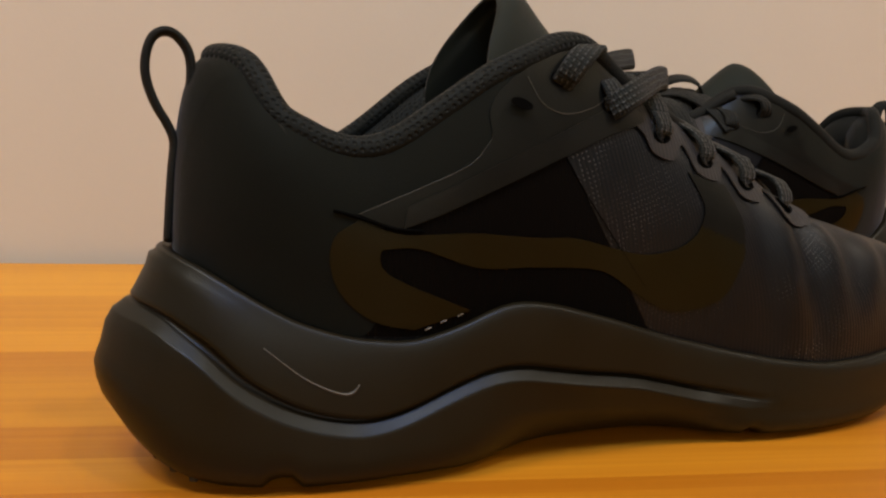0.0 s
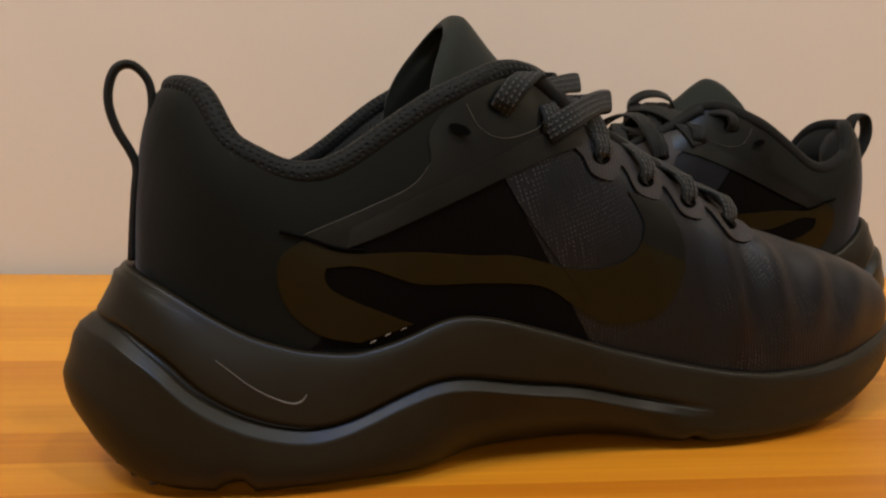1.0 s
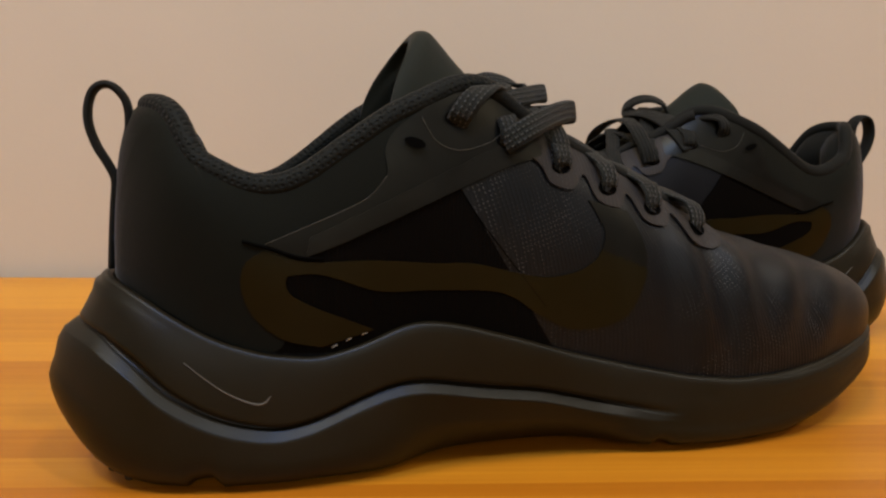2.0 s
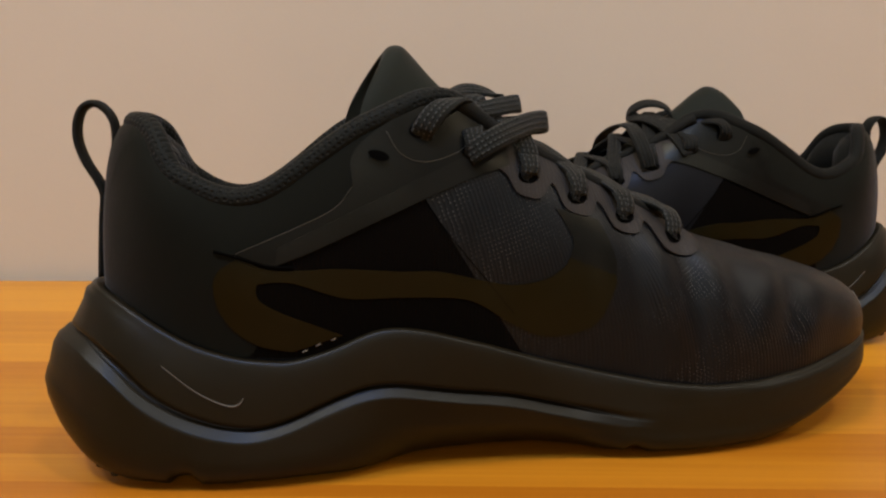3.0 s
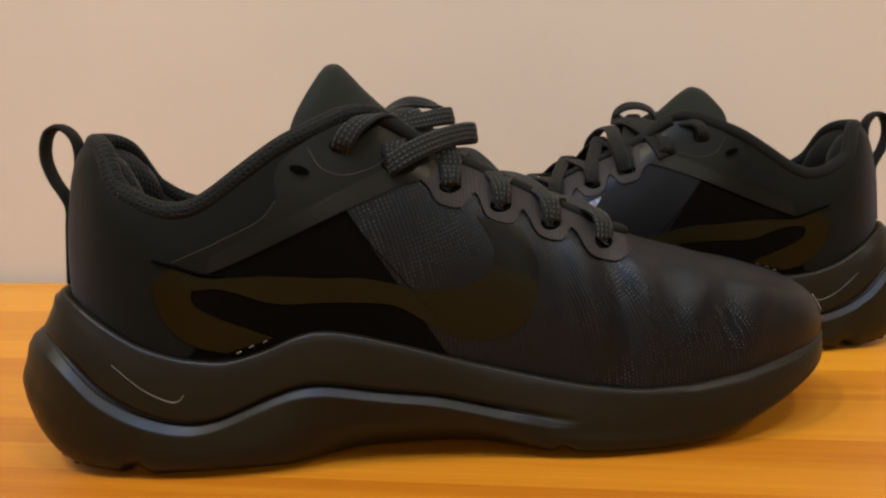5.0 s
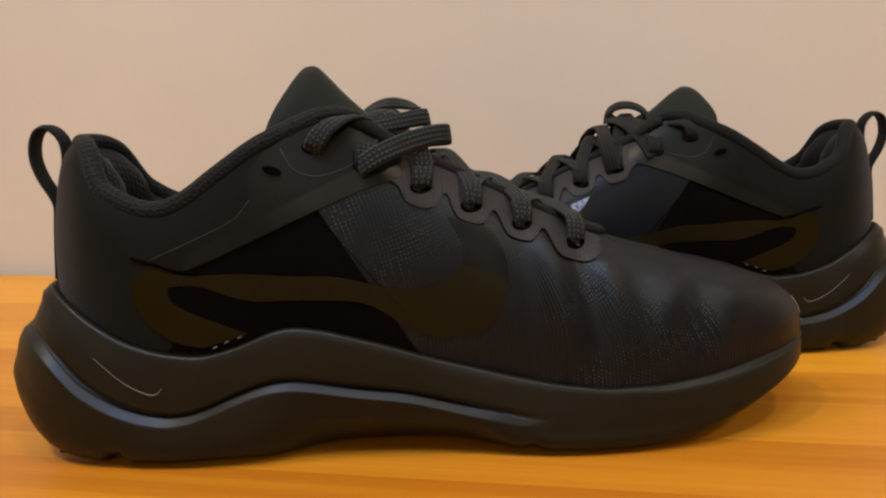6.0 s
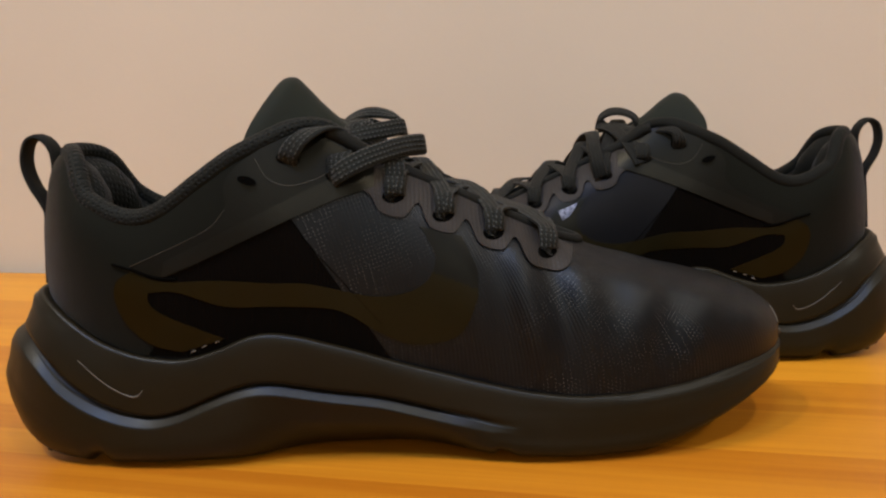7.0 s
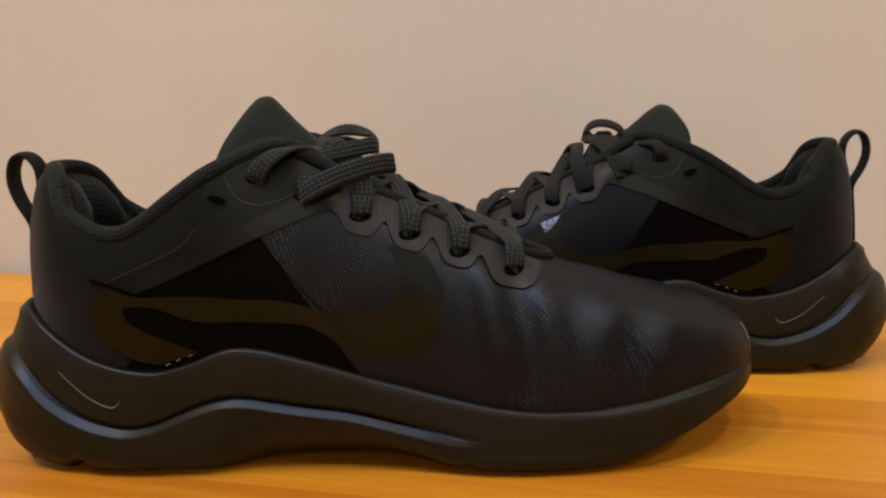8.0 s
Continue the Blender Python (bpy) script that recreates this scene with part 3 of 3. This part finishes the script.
    add("eyelet", e + [p], [(i, (i + 1) % 20, 20) for i in range(20)], HOLE, label="empty punched eyelet")

    # tick mark pressed into the midsole
    mid_tree = BVHTree.FromPolygons([tuple(v) for v in P.reshape(-1, 3)], faces[:-1])
    tick = []
    for x, z in spline([(41.5, 38.5), (50, 31.5), (56, 28), (60.5, 26.4), (63, 26.8), (64.5, 28.6)], 30) / 1000:
        hit, nrm, _, _ = mid_tree.ray_cast(Vector((x, -.2, z)), Vector((0, 1, 0)))
        tick.append((np.array(hit), np.array((0, -1, 0.2))))
    taper = np.interp(np.linspace(0, 1, 30), [0, .75, 1], [.0003, .0008, .0004])
    v, f, uv = sweep([q[0] for q in tick], [q[1] for q in tick], taper, .0008, 6, 2.0)
    add("tick_mark", v, f, THREAD, label="small raised curved tick mark", uvs=uv)

    # drips of glue along the edge
    for x, z in ((82, 41.2), (86, 43.0), (90.5, 44.5)):
        line("glue_spot", [(x, z), (x + .8, z + .5), (x + 1.6, z + .7)], GLUE, .0005, "dried clear glue", n=5)

    if not plain:
        line("glue_spot", [(291.0, 44), (292.6, 41), (293.4, 38)], GLUE, .0005, "dried clear glue", n=8)
        line("glue_spot", [(293.6, 36), (294.0, 35), (294.1, 34)], GLUE, .0006, "dried clear glue", n=5)

    # collar: padded tube of spacer mesh round the ankle
    c0 = int(round(N * 5.9 / 22))
    idx = [(i % N) for i in range(-c0, c0 + 1)]
    heelness = np.clip((0.070 - rim[idx, 0]) / 0.03, 0, 1)
    path = (rim + up * .0018)[idx] - up * (.0014 * heelness)[:, None] - out_rim[idx] * (.0019 + .0011 * heelness)[:, None]
    nrm = out_rim[idx] + np.array([0, 0, .6])
    front = np.interp(rim[idx, 0], [.118, .135, .150], [1.0, .75, .35])
    v, f, uv = sweep(path, nrm, (.0066 + .0004 * heelness) * front, (.0056 + .0008 * heelness) * np.sqrt(front), 20, 2.0)
    add("collar", v, f, ROLL if plain else SPACER, label="padded spacer mesh collar", uvs=uv)

    # piping along the edge of the throat
    ids = [i % N for i in range(int(N * 5.2 / 22), int(N * 16.8 / 22) + 1)]
    taper = np.interp(rim[ids, 0], [.120, .150, .165], [.0050, .0054, .0040])
    v, f, uv = sweep((rim + up * .0006)[ids], out_rim[ids] + np.array([0, 0, .8]), taper, taper * .9, 12, 2.0)
    add("throat_piping", v, f, WEBBING, label="black rolled edge of the lace opening", uvs=uv)

    # lining and insole
    puff = (.35 + .65 * np.clip((.090 - rim[:, 0]) / .05, 0, 1))[:, None]
    pad = [rim - out_rim * .0030 + up * .0005, rim - out_rim * (.0045 + .0015 * puff) - up * .0015, rim - out_rim * (.0055 + .0050 * puff) - up * .0050,
           rim - out_rim * (.0060 + .0075 * puff) - up * .0110, rim - out_rim * (.0065 + .0070 * puff) - up * .0170, rim - out_rim * (.0070 + .0035 * puff) - up * .0250]
    pid = [i % N for i in range(-int(N * 5.0 / 22), int(N * 5.0 / 22) + 1)]
    Q = np.stack(pad, 1)[pid]
    run = np.concatenate([[0], np.cumsum(np.linalg.norm(np.diff(Q[:, 2], axis=0), axis=1))])
    add("collar_padding", Q.reshape(-1, 3), grid_faces(len(pid), len(pad)), ROLL if plain else SPACER, label="puffy mesh padding inside the ankle opening", uvs=[(r, .0042 * j) for r in run for j in range(len(pad))])
    inner = [rim - out_rim * .0055 - up * .004, rim - out_rim * .0095 - up * .012, rim - out_rim * .0085 - up * .026]
    base = top3 * 1.0 - out_top * .010
    base[:, 2] = np.maximum(np.minimum(zt + .002, rim[:, 2] - .03), .036)
    inner.append(base)
    L = np.stack(inner, 1)
    lf = grid_faces(N, 4, close_u=True)
    lf.append(tuple(i * 4 + 3 for i in range(N)))
    add("lining", L.reshape(-1, 3), lf, LINING, label="dark textile lining and insole")

    # tongue: arched padded sheet
    n, k = 44, 17
    cen = spline([(.224, .0665), (.200, .0775), (.176, .0905), (.152, .1045), (.137, .1152), (.128, .1232), (.1222, .1295), (.1182, .1332), (.1142, .1332), (.1117, .1308)], n)
    along = np.linspace(0, 1, n)
    half = np.interp(along, [0, .2, .45, .66], [.012, .020, .0245, .0255]) * np.sqrt(np.clip(1 - (np.clip(along - .66, 0, 1) / .345) ** 2, .01, 1))
    if plain:
        half = half * np.interp(along, [.4, .7], [1.0, .86])
        cen[:, 0] -= np.interp(along, [.6, 1], [0, .0036])
        cen[:, 1] -= np.interp(along, [.5, 1], [0, .0042])
    arch = np.interp(np.linspace(0, 1, n), [0, .3, .6, 1], [.3, .75, 1.0, 1.0])
    g = np.zeros((n, k, 3))
    for i in range(n):
        for j in range(k):
            s = -1 + 2 * j / (k - 1)
            w = (half[i] / .0245) ** 2
            g[i, j] = (cen[i, 0] - .018 * arch[i] * s * s * w, s * half[i] - .002 * arch[i], cen[i, 1] - .029 * arch[i] * s * s * w)
    du, dv = np.gradient(g, axis=0), np.gradient(g, axis=1)
    gn = np.cross(du, dv)
    gn /= np.linalg.norm(gn, axis=2)[:, :, None] + 1e-12
    gn *= np.sign(gn[:, :, 2:3].mean())
    settle = int(n * .84)
    gn[settle:] = gn[settle]
    edge = 1 - .75 * np.abs(np.linspace(-1, 1, k)) ** 4
    pad = np.interp(np.linspace(0, 1, n), [0, .75, 1], [.0055, .0050, .0012])[:, None, None] * edge[None, :, None]
    v, f = slab(g - gn * pad, gn * pad, 1.0)
    tongue = add("tongue", v, f, TONGUE, label="padded black tongue with rounded tip")
    back = g[n // 3:-16, 4:-4] - gn[n // 3:-16, 4:-4] * .0056
    v, f = slab(back, -gn[n // 3:-16, 4:-4], .001)
    add("tongue_lining", v, f, LINING, tongue, "dark mesh back of the tongue")

    # heel pull loop
    loop = spline([(.0214, .061), (.0222, .072), (.0229, .080), (.0235, .0868), (.0220, .0912), (.0190, .0968), (.0171, .1030), (.0172, .1085), (.0189, .1130), (.0219, .1147), (.0250, .1135), (.0276, .1096), (.0281, .1035), (.0267, .0950), (.0252, .0870)], 90)
    path = np.column_stack([loop[:, 0], np.zeros(len(loop)), loop[:, 1]])
    tg = np.gradient(path, axis=0)
    nr = np.cross(tg, np.array([0, 1.0, 0]))
    v, f, uv = sweep(path, nr, .0095, .0024, 10, 2.4)
    add("pull_loop", v, f, WEBBING, label="black webbing pull loop at the heel", uvs=uv)

    # laces
    lace_mat = PLAINLACE if plain else LACE
    holes = [(.1185, .1060), (.1345, .0995), (.1525, .0918), (.1690, .0848), (.1860, .0780), (.2047, .0705)]
    spots = []
    for x, z in holes:
        p, nn = on_side(x, z)
        spots.append((p, nn))
        # black disc laid on the skin for the shade in the hole
        e = [on_side(p[0] + math.cos(a) * .0038, p[2] + math.sin(a) * .0022, .0010)[0] for a in np.linspace(0, 2 * math.pi, 16, endpoint=False)]
        add("eyelet", e + [p + nn * .001], [(i, (i + 1) % 16, 16) for i in range(16)], HOLE, label="punched lace eyelet")
    flip = np.array([1, -1, 1.0])

    def crossing(i, j, sgn, high):
        """One lace from hole i on one side over the tongue to hole j on the other."""
        (a, na), (b, nb) = spots[i], spots[j]
        b, nb = b * flip, nb * flip
        ea, eb = a + na * .0028 + (0, .0050, .0058), b + nb * .0028 + (0, -.0050, .0058)
        mid = (ea + eb) / 2
        s = np.interp(mid[0], cen[::-1, 0], cen[::-1, 1])
        mid[2] = max(mid[2], s + .0020) + high + (.0040 if plain else 0)
        pts = [a - na * .001, a + na * .0022 + (0, .0004, .001), ea, (ea + mid) / 2 + (0, 0, .0012), mid, (eb + mid) / 2 + (0, 0, .0012 - .5 * high), eb, b + nb * .0022 + (0, -.0004, .001), b - nb * .001]
        q = spline(pts, 44)
        nrms = spline([na, na + (0, .2, .2), na + (0, .6, .9), (0, -.2, 1), (0, 0, 1), (0, .2, 1), nb + (0, -.6, .9), nb + (0, -.2, .2), nb], 44)
        if sgn < 0:
            q, nrms = q * flip, nrms * flip
        v, f, uv = sweep(q, nrms, .0067, .0016, 10, 3.2)
        add("lace", v, f, lace_mat, label="flat black lace with pale dashed stitching", uvs=uv)

    crossing(5, 5, 1, 0.0)
    for i in range(5, 1, -1):
        crossing(i, i - 1, 1, .0016)
        crossing(i, i - 1, -1, 0.0)

    def strand(pts, nrms, width=.0068):
        q = spline(pts, 60)
        nn = spline(nrms, 60)
        v, f, uv = sweep(q, nn, width, .0017, 10, 3.2)
        add("lace_bow", v, f, lace_mat, label="flat black lace loop of the bow", uvs=uv)

    for sy in (1, -1) if not plain else ():
        strand([(.1185, -.0335 * sy, .1045), (.1195, -.0360 * sy, .1075), (.1230, -.0355 * sy, .1120), (.1280, -.0320 * sy, .1148), (.1330, -.0255 * sy, .1152), (.1370, -.0190 * sy, .1140), (.1400, -.0110 * sy, .1130)],
               [(0, -1 * sy, .2), (-.1, -1 * sy, .2), (-.4, -.8 * sy, .6), (-.3, -.4 * sy, 1), (.2, -.3 * sy, 1), (.2, -.2 * sy, 1)])
    strand([(.1335, .0340, .0985), (.1370, .0355, .1040), (.1430, .0270, .1110), (.1450, .0150, .1150), (.1430, .0040, .1170)], [(0, 1, .4), (-.3, .9, .6), (0, .5, 1), (0, .2, 1), (0, 0, 1)])
    if not plain:
        strand([(.1332, -.0345, .0990), (.1355, -.0362, .1008), (.1400, -.0358, .1034), (.1460, -.0322, .1058), (.1530, -.0265, .1078), (.1590, -.0212, .1088), (.1630, -.0175, .1088), (.1625, -.0145, .1082), (.1570, -.0130, .1076), (.1480, -.0125, .1070)],
               [(-.3, -1, .4), (-.3, -1, .4), (.1, -1, .4), (.4, -1, .4), (.5, -1, .3), (.6, -1, .25), (1, -.3, .1), (.6, .8, .1), (0, 1, .3), (0, 1, .3)], .0070)
        strand([(.1330, -.0235, .1105), (.1380, -.0228, .1118), (.1440, -.0195, .1130), (.1500, -.0150, .1140), (.1545, -.0112, .1146), (.1565, -.0085, .1146), (.1555, -.0058, .1144), (.1500, -.0045, .1140), (.1440, -.0035, .1135)],
               [(-.2, -.9, .6), (0, -.9, .6), (.3, -.9, .5), (.5, -.9, .4), (.6, -.8, .3), (1, -.2, .2), (.4, .8, .3), (0, .8, .6), (0, .5, .9)], .0062)
    if plain:
        for sy in (1, -1):
            strand([(.1185, -.0335 * sy, .1045), (.1187, -.0355 * sy, .1085), (.1200, -.0340 * sy, .1122), (.1240, -.0305 * sy, .1135), (.1300, -.0255 * sy, .1128), (.1370, -.0205 * sy, .1110), (.1440, -.0170 * sy, .1105)],
                   [(0, -1 * sy, .2), (0, -1 * sy, .3), (-.3, -.8 * sy, .6), (0, -.6 * sy, .8), (0, -.6 * sy, .8), (0, -.5 * sy, .9), (0, -.5 * sy, .9)], .0060)
        strand([(.1330, -.0040, .1140), (.1365, -.0050, .1195), (.1430, -.0050, .1222), (.1495, -.0010, .1215), (.1535, .0040, .1172), (.1520, -.0020, .1150), (.1485, -.0100, .1145), (.1440, -.0195, .1110), (.1395, -.0285, .1050), (.1355, -.0345, .0975)],
               [(-.6, -.4, .7), (-.5, -.5, .8), (0, -.5, .9), (.6, -.4, .7), (1, 0, .2), (.5, -.2, .9), (.2, -.5, .9), (-.1, -.8, .6), (-.2, -1, .4), (-.2, -1, .3)])
        strand([(.1545, -.0330, .0915), (.1562, -.0318, .0985), (.1575, -.0240, .1062), (.1572, -.0120, .1108), (.1582, .0020, .1115), (.1605, .0150, .1085), (.1625, .0250, .1030), (.1630, .0310, .0940)],
               [(.2, -1, .1), (.2, -1, .3), (.3, -.8, .7), (.2, -.3, 1), (.2, .3, 1), (.2, .6, .9), (.2, 1, .4), (.2, 1, .2)])
        strand([(.1340, -.0170, .1105), (.1400, -.0130, .1135), (.1460, -.0060, .1140), (.1500, .0020, .1125)], [(0, -.5, 1), (0, -.3, 1), (.1, 0, 1), (.2, .2, 1)], .0090)
        return thing
    strand([(.1340, -.0010, .1140), (.1365, .0050, .1178), (.1430, .0095, .1200), (.1500, .0090, .1190), (.1550, .0050, .1160), (.1530, .0000, .1138), (.1450, -.0020, .1135)],
           [(-.6, -.5, .8), (-.5, -.6, .8), (0, -.7, .8), (.5, -.6, .7), (.9, -.3, .2), (.2, .5, .8), (0, .2, 1)], .0060)
    strand([(.1380, -.0120, .1120), (.1450, -.0160, .1100), (.1515, -.0230, .1062), (.1535, -.0282, .1000), (.1528, -.0312, .0925)],
           [(0, -.3, 1), (.2, -.5, 1), (.4, -.8, .6), (.3, -1, .3), (.2, -1, .1)], .0074)
    v, f, uv = sweep(spline([(.1370, -.012, .1130), (.1390, -.010, .1155), (.1420, -.006, .1160), (.1440, -.003, .1120)], 20), (0, 0, 1), .008, .0035, 12, 2.4)
    add("lace_knot", v, f, lace_mat, label="knot of the black laces", uvs=uv)
    return thing


right_shoe = shoe(pose(-0.0653, 0.2100, 0, 0, 0, 14.0), 1)
tagged(right_shoe, "black low running shoe with chunky foam sole and glossy stripe", "shoe", "pair of running shoes")
left_shoe = shoe(pose(0.3000, 0.3840, 0, 0, 0, 185.8) @ Matrix.Scale(0.965, 4), -1, 0.993, True)
tagged(left_shoe, "black low running shoe standing behind, facing the other way", "shoe", "pair of running shoes")
